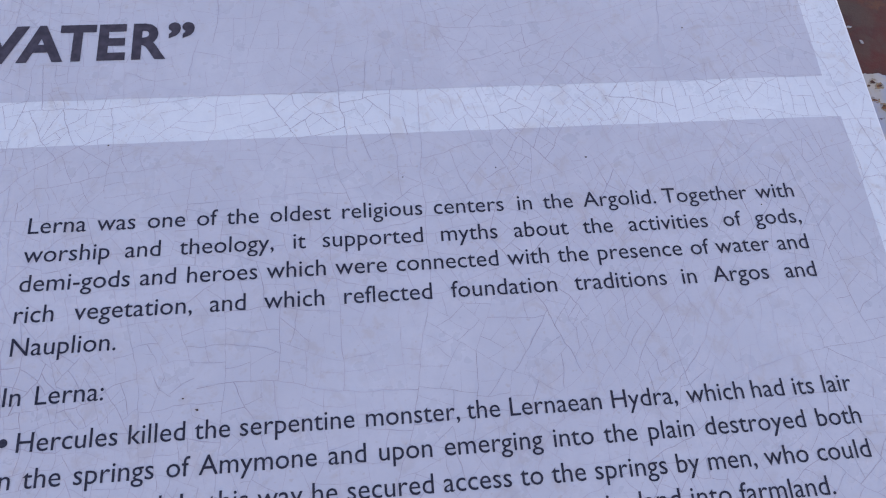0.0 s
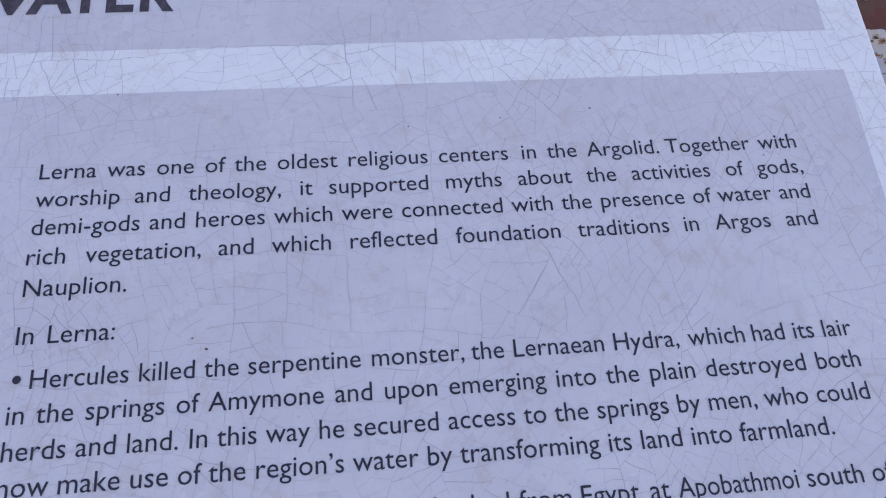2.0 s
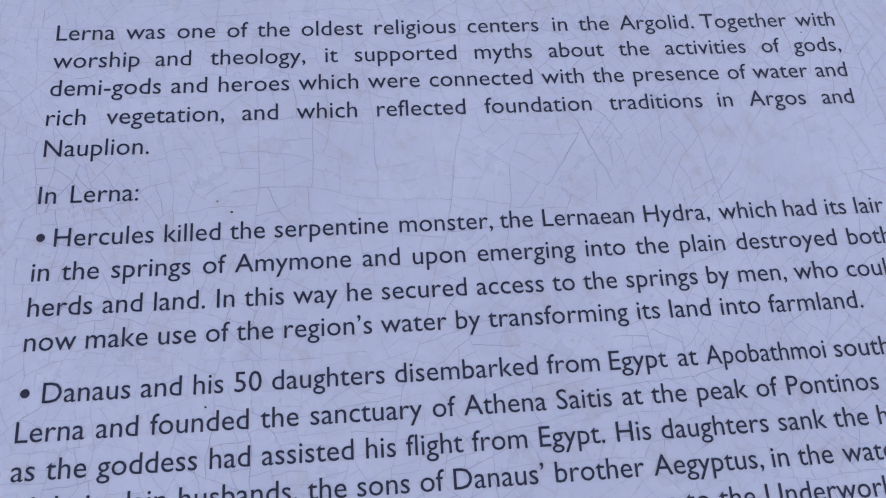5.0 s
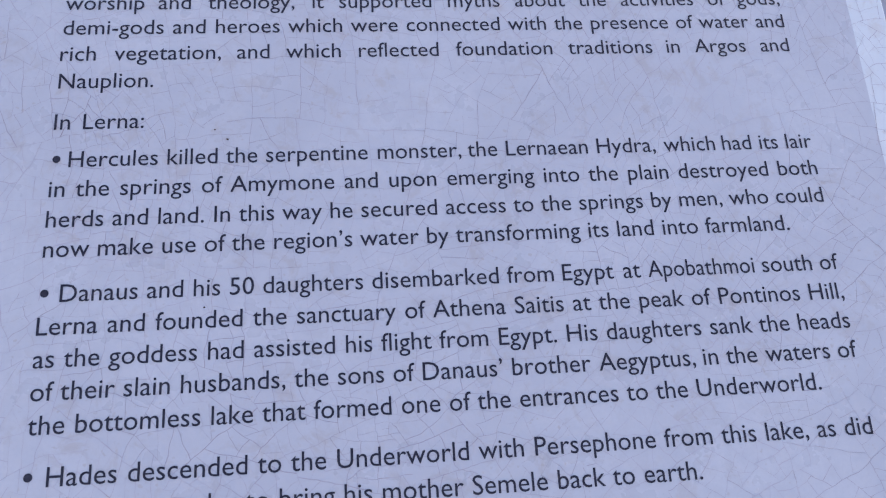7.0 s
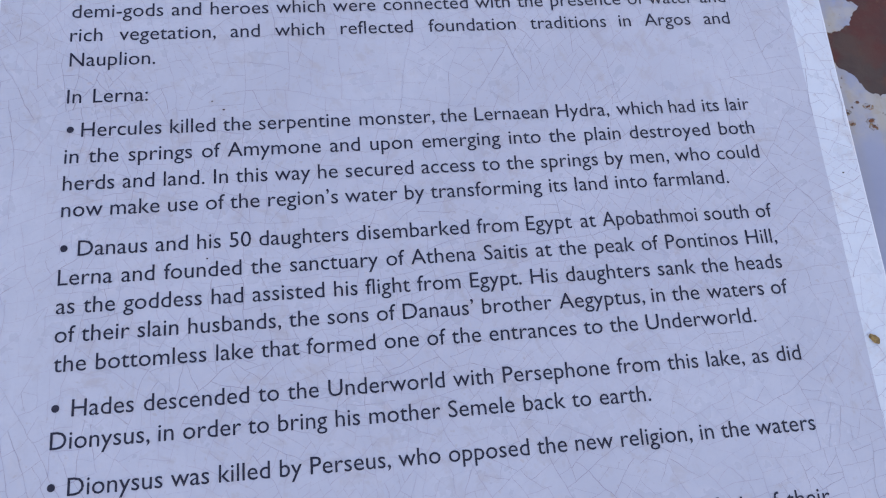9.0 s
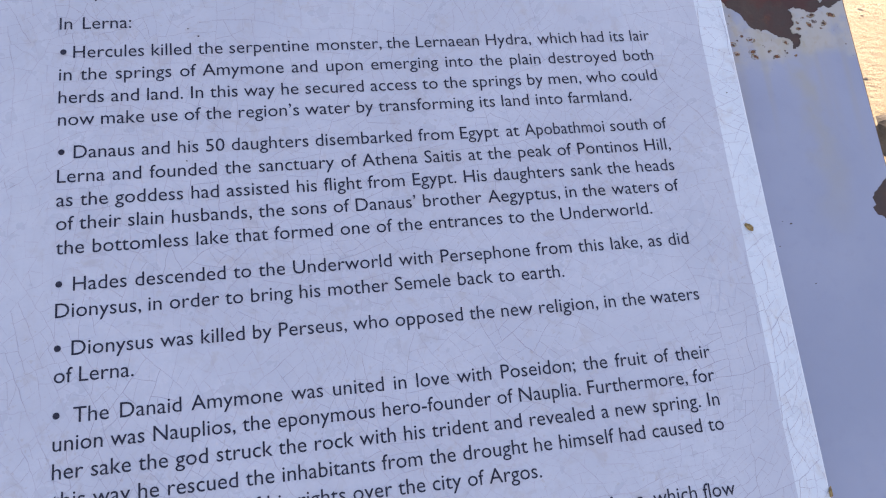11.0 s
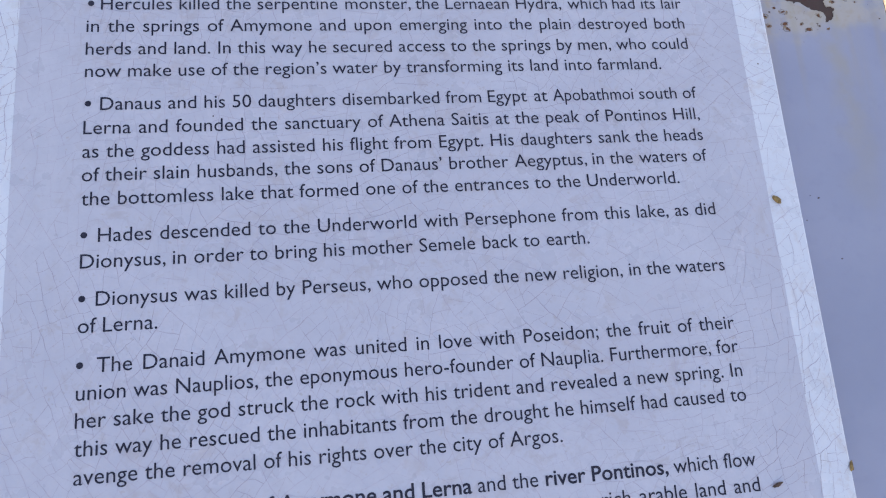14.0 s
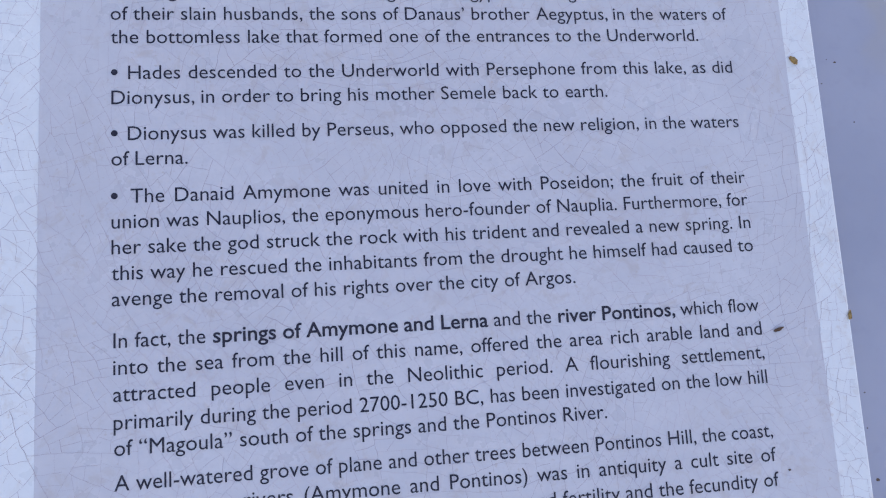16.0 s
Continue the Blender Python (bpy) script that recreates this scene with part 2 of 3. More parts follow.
def sheet(outline, z0, z1):
    """A flat sheet of that outline, with thickness."""
    bm = bmesh.new()
    face = bm.faces.new([bm.verts.new((p[0], p[1], z0)) for p in outline])
    bmesh.ops.recalc_face_normals(bm, faces=[face])
    if face.normal.z < 0:
        face.normal_flip()
    top = bmesh.ops.extrude_face_region(bm, geom=[face])
    for v in top["geom"]:
        if isinstance(v, bmesh.types.BMVert):
            v.co.z = z1
    bmesh.ops.triangulate(bm, faces=bm.faces[:], quad_method="BEAUTY", ngon_method="EAR_CLIP")
    bmesh.ops.recalc_face_normals(bm, faces=bm.faces[:])
    return bm


def blob(sx, sy, sz, rng, rough=0.25, sub=2):
    bm = bmesh.new()
    bmesh.ops.create_icosphere(bm, subdivisions=sub, radius=1)
    off = Vector((rng.uniform(-9, 9), rng.uniform(-9, 9), rng.uniform(-9, 9)))
    for v in bm.verts:
        k = 1 + rough * noise.noise(v.co * 1.4 + off) + 0.4 * rough * noise.noise(v.co * 4 + off)
        v.co = Vector((v.co.x * sx * k, v.co.y * sy * k, v.co.z * sz * k))
    return bm


# ---- ground ----
def build_ground():
    def height(x, y):
        near = max(0.0, 1 - math.hypot(x - 1.5, y - 1.5) / 14)
        return near * (0.035 * noise.noise((x * 0.6, y * 0.6, 0)) + 0.014 * noise.noise((x * 2.6, y * 2.6, 4)))

    steps = [-600, -200, -80, -40, -24, -16]
    line = steps + [-12 + 0.15 * k for k in range(161)] + [-s for s in reversed(steps)]
    bm = bmesh.new()
    grid = [[bm.verts.new((x, y, height(x, y))) for x in line] for y in line]
    for j in range(len(line) - 1):
        for i in range(len(line) - 1):
            bm.faces.new((grid[j][i], grid[j][i + 1], grid[j + 1][i + 1], grid[j + 1][i])).smooth = True
    thing("ground", bm, MAT_GROUND, "sunlit pale sandy earth with straw and pebbles", "ground", kind="structure")
    return height


ground_height = build_ground()


# ---- the sign ----
PLATE_TOP = -0.0085
sign = new("information_sign")
tagged(sign, "weathered sloping information sign, crazed panel on rusting steel plate", "sign")

def plate_shape():
    """The steel plate; its right rim draws in towards the top."""
    rim = [(-0.19, -0.47), (0.4278, -0.47), (0.4290, 0.0), (0.4180, 0.23), (-0.19, 0.23)]
    bm = bmesh.new()
    top = bm.faces.new([bm.verts.new((x, y, PLATE_TOP)) for x, y in rim])
    low = bmesh.ops.extrude_face_region(bm, geom=[top])
    for v in low["geom"]:
        if isinstance(v, bmesh.types.BMVert):
            v.co.z -= 0.004
    bmesh.ops.recalc_face_normals(bm, faces=bm.faces[:])
    bmesh.ops.bevel(bm, geom=bm.edges[:], offset=0.0008, segments=2, affect="EDGES", profile=0.6)
    return bm


plate = part("backing_plate", plate_shape(), MAT_RUST, sign,
             "rusted steel plate, its paint peeled away", SLOPE)


def build_legs():
    slope = math.tan(radians(TILT))
    for x in (-0.06, 0.30):
        bm = box(x - 0.025, x + 0.025, -0.115, -0.065, -0.03, 1.0, 0.002)
        for v in bm.verts:
            if v.co.z > 0.5:
                v.co.z = HEIGHT + v.co.y * slope - 0.0125 / math.cos(radians(TILT))
        part("leg", bm, MAT_RUST, sign)
        part("foot_plate", box(x - 0.07, x + 0.07, -0.16, -0.02, 0.0, 0.012, 0.002), MAT_RUST, sign)


build_legs()


def build_paint():
    rng = random.Random(5)
    z0, z1 = PLATE_TOP, PLATE_TOP + 0.0004
    # the strip of paint that is left along the upper part of the panel
    right = [(0.3512, 0.0989), (0.3594, 0.1004), (0.3631, 0.0993), (0.3659, 0.0945), (0.3643, 0.0911), (0.3687, 0.0896),
             (0.3667, 0.0863), (0.3675, 0.0835), (0.3641, 0.0764), (0.3662, 0.0727), (0.3696, 0.0701), (0.3758, 0.0715),
             (0.3775, 0.0658), (0.3751, 0.0653), (0.3753, 0.0585), (0.3791, 0.0574), (0.3776, 0.0549), (0.3711, 0.0547),
             (0.3684, 0.0523), (0.3704, 0.0485), (0.3694, 0.0449), (0.3650, 0.0466), (0.3604, 0.0435), (0.3664, 0.0403),
             (0.3655, 0.0359), (0.3687, 0.0318), (0.3688, 0.0269), (0.3674, 0.0185), (0.3725, 0.0160), (0.3712, 0.0140),
             (0.3669, 0.0086), (0.3619, 0.0041), (0.3570, 0.0024), (0.3490, -0.0001)]
    edge = ragged(right, rng, 4, 0.22, closed=False)
    part("paint_layer", sheet([(0.3480, 0.0005), (0.3480, 0.0990)] + edge, z0, z1), MAT_PAINT, plate, "curling remnant of pale paint spotted with rust")
    # the sound paint below, with its torn upper edge and the bare patch at the rim
    upper = [(0.3490, -0.0074), (0.3515, -0.0114), (0.3580, -0.0197), (0.3641, -0.0269), (0.3693, -0.0319), (0.3746, -0.0325),
             (0.3789, -0.0354), (0.3857, -0.0381), (0.3898, -0.0407), (0.3893, -0.0452), (0.3943, -0.0420), (0.3964, -0.0362),
             (0.3918, -0.0356), (0.3903, -0.0321), (0.3939, -0.0245), (0.3920, -0.0199), (0.3991, -0.0194), (0.4040, -0.0217),
             (0.4088, -0.0219), (0.4113, -0.0191), (0.4182, -0.0194), (0.4232, -0.0167), (0.4265, -0.0150), (0.4278, -0.0125)]
    patch = [(0.4277, -0.1218), (0.4253, -0.1258), (0.4196, -0.1303), (0.4146, -0.1359), (0.4159, -0.1398), (0.4136, -0.1410),
             (0.4154, -0.1456), (0.4192, -0.1478), (0.4247, -0.1508), (0.4277, -0.1528)]
    edge = [Vector((min(p.x, 0.4278), p.y)) for p in ragged(upper, rng, 4, 0.20, closed=False) + ragged(patch, rng, 4, 0.13, closed=False)]
    part("paint_layer", sheet([(0.3480, -0.4690), (0.3480, -0.0055)] + edge + [(0.4277, -0.4690)], z0, z1), MAT_PAINT, plate,
         "blue-grey enamel with rust runs and torn edge")
    # loose chips of paint on the bare steel
    chips = [[(0.3786, 0.0771), (0.3810, 0.0782), (0.3856, 0.0783), (0.3855, 0.0713), (0.3815, 0.0681), (0.3791, 0.0728)],
             [(0.4232, -0.0059), (0.4247, -0.0039), (0.4271, -0.0034), (0.4282, -0.0055), (0.4280, -0.0110), (0.4254, -0.0103), (0.4246, -0.0083)],
             [(0.4120, -0.0138), (0.4163, -0.0136), (0.4132, -0.0160)],
             [(0.3525, 0.1262), (0.3538, 0.1271), (0.3559, 0.1267), (0.3548, 0.1258)],
             [(0.3571, 0.1189), (0.3585, 0.1186), (0.3588, 0.1169), (0.3575, 0.1169)]]
    for n, c in enumerate(chips):
        bm = sheet([(min(p.x, 0.4282), p.y) for p in ragged(c, rng, 3, 0.10)], z0 + 0.0002, z0 + 0.0006)
        for v in bm.verts:
            v.co.z += 0.12 * max(0.0, v.co.x - c[0][0]) if n == 0 else 0.0
        part("paint_chip", bm, MAT_CHIP, plate, "pale loose flake of paint")
    # rust scabs where the paint has blistered open, each with its bleed
    strip = [(0.3564, 0.0958, 11), (0.3588, 0.0937, 10), (0.3541, 0.0939, 5), (0.3547, 0.0863, 9), (0.3582, 0.0823, 13), (0.3517, 0.0831, 5),
             (0.3518, 0.0759, 8), (0.3557, 0.0688, 9), (0.3583, 0.0666, 10), (0.3629, 0.0651, 11), (0.3669, 0.0692, 7), (0.3694, 0.0611, 7),
             (0.3600, 0.0572, 4), (0.3637, 0.0559, 4), (0.3523, 0.0492, 10), (0.3534, 0.0455, 5), (0.3583, 0.0468, 5), (0.3638, 0.0453, 10),
             (0.3594, 0.0404, 11), (0.3636, 0.0406, 9), (0.3642, 0.0320, 8), (0.3620, 0.0254, 8), (0.3576, 0.0229, 5), (0.3526, 0.0233, 9)]
    below = [(0.4178, -0.0238, 13), (0.4032, -0.0303, 9), (0.4054, -0.0240, 11), (0.4121, -0.0295, 8), (0.4096, -0.0325, 5), (0.3998, -0.0256, 5),
             (0.3958, -0.0288, 5), (0.3959, -0.0325, 8), (0.3855, -0.0410, 8), (0.3741, -0.0462, 6), (0.3779, -0.0494, 10), (0.3847, -0.0475, 4),
             (0.3900, -0.0492, 5), (0.3526, -0.0414, 10), (0.3542, -0.0473, 8), (0.3592, -0.0361, 6), (0.3641, -0.0386, 11), (0.3638, -0.0461, 10),
             (0.3650, -0.0492, 10)]
    for x, y, size in strip + below:
        r = size * 1e-4
        for name, k, lift, mat in (("rust_bleed", 2.5, 0.00006, MAT_BLEED), ("rust_scab", 1.4, 0.00014, MAT_SCAB)):
            lean, flat_by = rng.uniform(-0.9, 0.5), rng.uniform(0.4, 0.8)
            ring = []
            for n in range(7):
                a, d = n * 6.283 / 7, r * k * rng.uniform(0.65, 1.35)
                px, py = d * math.cos(a), d * flat_by * math.sin(a)
                ring.append((x + px * math.cos(lean) - py * math.sin(lean), y + px * math.sin(lean) + py * math.cos(lean)))
            part(name, sheet(ragged(ring, rng, 3, 0.15), z1 - 0.0001, z1 + lift), mat, plate)
    # pinhead rust blisters on the paint
    for x, y, r in ((0.3634, -0.1471, 0.0011), (0.3698, -0.1801, 0.0008), (0.3588, -0.1456, 0.0005), (0.3543, -0.1589, 0.0006),
                    (0.3551, -0.3193, 0.0008), (0.3540, -0.3366, 0.0007), (0.3560, -0.3616, 0.0016), (0.4230, -0.0430, 0.0008)):
        bm = blob(r * 0.65, r * 0.45, 0.0002, rng, 0.5)
        bmesh.ops.translate(bm, verts=bm.verts[:], vec=(x, y, z1))
        part("rust_blister", bm, MAT_SPECK, plate)


build_paint()

panel = part("printed_panel", box(-0.115, 0.3464, -0.44, 0.20, PLATE_TOP, 0.0, 0.0007, 2), MAT_WHITE, sign,
             "white printed panel with fine crazing all over", SLOPE)

# printed fields
Z_FIELD, Z_CRACK, Z_INK = 0.00008, 0.00016, 0.00024


def flat(x0, x1, y0, y1, z, jitter, rng):
    """A printed field whose edges waver a little."""
    bm = bmesh.new()
    n = 60
    ring = [(x0 + (x1 - x0) * k / n, y0) for k in range(n)] + [(x1, y0 + (y1 - y0) * k / n) for k in range(n)]
    ring += [(x1 - (x1 - x0) * k / n, y1) for k in range(n)] + [(x0, y1 - (y1 - y0) * k / n) for k in range(n)]
    bm.faces.new([bm.verts.new((x + rng.uniform(-jitter, jitter), y + rng.uniform(-jitter, jitter), z)) for x, y in ring])
    return bm


frng = random.Random(2)
part("text_field", flat(-0.0300, 0.3297, -0.41, 0.0740, Z_FIELD, 0.00012, frng), MAT_GREY, panel, "printed lilac-grey field behind the text")
part("title_field", flat(-0.0950, 0.3271, 0.0947, 0.18, Z_FIELD, 0.00012, frng), MAT_GREY, panel, "printed lilac-grey field behind the title")


# crazing: the film is split again and again, later cracks ending on earlier ones
def build_cracks():
    rng = random.Random(11)
    warp_a, warp_b = Vector((3.1, 7.7, 0.3)), Vector((11.3, 2.9, 5.1))

    def warped(p):
        q = Vector((p.x, p.y, 0))
        return Vector((p.x + 0.028 * noise.noise(q * 8 + warp_a) + 0.0022 * noise.noise(q * 60 + warp_b) + 0.0006 * noise.noise(q * 260 + warp_b),
                       p.y + 0.028 * noise.noise(q * 8 + warp_b) + 0.0022 * noise.noise(q * 60 + warp_a) + 0.0006 * noise.noise(q * 260 + warp_a)))

    verts, faces = [], []

    def ribbon(a, b, width):
        d = b - a
        n = max(2, int(d.length / 0.0011))
        cut0, cut1 = (0.0, 1.0)
        if width < 0.00020 and rng.random() < 0.09:
            cut0, cut1 = (0.0, rng.uniform(0.35, 0.8)) if rng.random() < 0.5 else (rng.uniform(0.2, 0.65), 1.0)
        run = [warped(a + d * (cut0 + (cut1 - cut0) * k / n)) for k in range(n + 1)]
        start = len(verts)
        phase = rng.uniform(0, 50)
        for k, p in enumerate(run):
            along = run[min(k + 1, n)] - run[max(k - 1, 0)]
            side = Vector((-along.y, along.x)).normalized()
            w = width * (0.55 + 0.9 * abs(noise.noise((phase + k * 0.35, 0.5, width * 1000)))) / 2
            verts.append((p.x - side.x * w, p.y - side.y * w, Z_CRACK))
            verts.append((p.x + side.x * w, p.y + side.y * w, Z_CRACK))
        for k in range(n):
            s = start + 2 * k
            faces.append((s, s + 1, s + 3, s + 2))

    def area(poly):
        return abs(sum(poly[k - 1].x * poly[k].y - poly[k].x * poly[k - 1].y for k in range(len(poly)))) / 2

    def rim(poly):
        return sum((poly[k] - poly[k - 1]).length for k in range(len(poly)))

    def split(poly, level):
        size = area(poly)
        local = 0.5 + 0.5 * noise.noise((poly[0].x * 9, poly[0].y * 9, 2.2))
        if size < rng.uniform(2.8e-5, 8.5e-5) * (1.30 - 0.7 * local):
            return
        mid = sum(poly, Vector((0, 0))) / len(poly)
        # a crack runs squarely across the longest way through its cell; of a few tries, the one that leaves the squarest halves
        best = None
        edge = [(poly[k] + (poly[(k + 1) % len(poly)] - poly[k]) * f / 4, (poly[(k + 1) % len(poly)] - poly[k]).length) for k in range(len(poly)) for f in range(4)]
        sxx = sum(w * (p.x - mid.x) ** 2 for p, w in edge)
        syy = sum(w * (p.y - mid.y) ** 2 for p, w in edge)
        sxy = sum(w * (p.x - mid.x) * (p.y - mid.y) for p, w in edge)
        long_way = 0.5 * math.atan2(2 * sxy, sxx - syy)
        for _ in range(4):
            turn = long_way + rng.gauss(0, 0.16)
            normal = Vector((math.cos(turn), math.sin(turn)))
            reach = [(p - mid).dot(normal) for p in poly]
            where = mid + normal * (max(reach) - min(reach)) * rng.uniform(-0.15, 0.15)
            one, two, cut = [], [], []
            for k in range(len(poly)):
                p, q = poly[k], poly[(k + 1) % len(poly)]
                dp, dq = (p - where).dot(normal), (q - where).dot(normal)
                (one if dp >= 0 else two).append(p)
                if (dp >= 0) != (dq >= 0):
                    c = p + (q - p) * (dp / (dp - dq))
                    one.append(c)
                    two.append(c)
                    cut.append(c)
            if len(cut) == 2 and len(one) > 2 and len(two) > 2:
                score = min(area(h) / rim(h) ** 2 for h in (one, two))
                if best is None or score > best[0]:
                    best = (score, one, two, cut)
        if best is None:
            return
        _, one, two, cut = best
        # old cracks are the widest; young ones range from clear to barely there
        width = 0.00021 * min(1.0, (size / 3e-4) ** 0.2) * rng.choice((0.45, 0.65, 0.85, 1.0, 1.2)) * (0.75 + 0.5 * local)
        ribbon(cut[0], cut[1], width)
        split(one, level + 1)
        split(two, level + 1)

    split([Vector(p) for p in ((-0.125, -0.45), (0.36, -0.45), (0.36, 0.21), (-0.125, 0.21))], 0)
    # what the warp pushes past the panel's rim is left out
    keep = [f for f in faces if all(-0.1140 < verts[v][0] < 0.3456 and -0.439 < verts[v][1] < 0.199 for v in f)]
    me = bpy.data.meshes.new("crazing")
    me.from_pydata(verts, [], keep)
    me.materials.append(MAT_CRACK)
    ob = new("crazing", me)
    ob.parent = panel
    tagged(ob, "fine network of brownish hairline cracks", kind="stuff")


build_cracks()

# ---- the printed text ----
SIZE = 0.0094
RIGHT = 0.2997
# body, baseline, first x, last x, whether words spread to both ends
TEXT = [
    ("Lerna was one of the oldest religious centers in the Argolid. Together with", 0.0372, 0.0003, RIGHT - 0.001),
    ("worship and theology, it supported myths about the activities of gods,", 0.0258, 0.0000, RIGHT - 0.001),
    ("demi-gods and heroes which were connected with the presence of water and", 0.0146, 0.0000, RIGHT - 0.001),
    ("rich vegetation, and which reflected foundation traditions in Argos and", 0.0030, -0.0003, RIGHT - 0.001),
    ("Nauplion.", -0.0089, 0.0000, 0.0355),
    ("In Lerna:", -0.0262, -0.0002, 0.0328),
    ("• Hercules killed the serpentine monster, the Lernaean Hydra, which had its lair", -0.0416, 0.0062, RIGHT),
    ("in the springs of Amymone and upon emerging into the plain destroyed both", -0.0533, 0.0000, RIGHT),
    ("herds and land. In this way he secured access to the springs by men, who could", -0.0651, 0.0000, RIGHT),
    ("now make use of the region’s water by transforming its land into farmland.", -0.0764, 0.0000, 0.2833),
    ("• Danaus and his 50 daughters disembarked from Egypt at Apobathmoi south of", -0.0930, 0.0071, RIGHT),
    ("Lerna and founded the sanctuary of Athena Saitis at the peak of Pontinos Hill,", -0.1047, 0.0001, RIGHT),
    ("as the goddess had assisted his flight from Egypt. His daughters sank the heads", -0.1161, 0.0000, RIGHT),
    ("of their slain husbands, the sons of Danaus’ brother Aegyptus, in the waters of", -0.1273, 0.0001, RIGHT),
    ("the bottomless lake that formed one of the entrances to the Underworld.", -0.1386, 0.0002, 0.2833),
    ("• Hades descended to the Underworld with Persephone from this lake, as did", -0.1556, 0.0077, RIGHT),
    ("Dionysus, in order to bring his mother Semele back to earth.", -0.1673, 0.0005, 0.2330),
    ("• Dionysus was killed by Perseus, who opposed the new religion, in the waters", -0.1841, 0.0075, RIGHT),
    ("of Lerna.", -0.1956, 0.0005, 0.0332),
    ("• The Danaid Amymone was united in love with Poseidon; the fruit of their", -0.2127, 0.0086, RIGHT),
    ("union was Nauplios, the eponymous hero-founder of Nauplia. Furthermore, for", -0.2240, 0.0006, RIGHT),
    ("her sake the god struck the rock with his trident and revealed a new spring. In", -0.2354, 0.0006, RIGHT),
    ("this way he rescued the inhabitants from the drought he himself had caused to", -0.2468, 0.0006, RIGHT),
    ("avenge the removal of his rights over the city of Argos.", -0.2581, 0.0007, 0.2085),
    ("In fact, the *springs *of *Amymone *and *Lerna and the *river *Pontinos, which flow", -0.2761, 0.0014, RIGHT - 0.0006),
    ("into the sea from the hill of this name, offered the area rich arable land and", -0.2875, 0.0013, RIGHT - 0.0006),
    ("attracted people even in the Neolithic period. A flourishing settlement,", -0.2988, 0.0013, RIGHT - 0.0006),
    ("primarily during the period 2700-1250 BC, has been investigated on the low hill", -0.3105, 0.0015, RIGHT - 0.0006),
    ("of “Magoula” south of the springs and the Pontinos River.", -0.3212, 0.0017, 0.2182),
    ("A well-watered grove of plane and other trees between Pontinos Hill, the coast,", -0.3356, 0.0018, RIGHT - 0.0010),
    ("rivers (Amymone and Pontinos) was in antiquity a cult site of", -0.3467, 0.0543, RIGHT - 0.0006),
    ("and fertility and the fecundity of", -0.3581, 0.1783, RIGHT - 0.0006),
]
# lines whose middle words stand a little off even spacing
BOW = {9: -0.0005, 11: 0.0003, 16: -0.0009}
# single words set loose or tight: row and word, then how far along
NUDGE = {(0, 8): 0.0010, (0, 9): 0.0012, (0, 10): 0.0014, (1, 1): -0.0009, (1, 2): -0.0005, (3, 1): 0.0004, (3, 5): 0.0005, (3, 6): 0.0007,
         (6, 4): 0.0005, (6, 8): 0.0006, (10, 7): -0.0004, (10, 8): 0.0005, (10, 9): 0.0008, (10, 10): 0.0005, (10, 11): 0.0004,
         (13, 9): 0.0005, (13, 12): 0.0005, (13, 13): 0.0004}
BOLD, REGULAR, HEAVY = 0.014, 0.0, 0.036


def word_shapes(wanted):
    """The outlines of words as flat meshes of size 1: points, faces, first and last x."""
    made = {}
    for body, weight in wanted:
        cu = bpy.data.curves.new("word", "FONT")
        cu.body, cu.size, cu.offset, cu.resolution_u = body, 1.0, weight, 3
        made[body, weight] = new("word", cu)
    bpy.context.view_layer.update()
    graph = bpy.context.evaluated_depsgraph_get()
    out = {}
    for key, ob in made.items():
        me = bpy.data.meshes.new_from_object(ob.evaluated_get(graph))
        co = np.empty(len(me.vertices) * 3)
        me.vertices.foreach_get("co", co)
        co = co.reshape(-1, 3)
        out[key] = (co, [tuple(p.vertices) for p in me.polygons], co[:, 0].min(), co[:, 0].max())
        bpy.data.meshes.remove(me)
    for ob in made.values():
        cu = ob.data
        bpy.data.objects.remove(ob)
        bpy.data.curves.remove(cu)
    return out


def weight_of(word):
    return (word[1:], BOLD) if word.startswith("*") else (word, REGULAR)


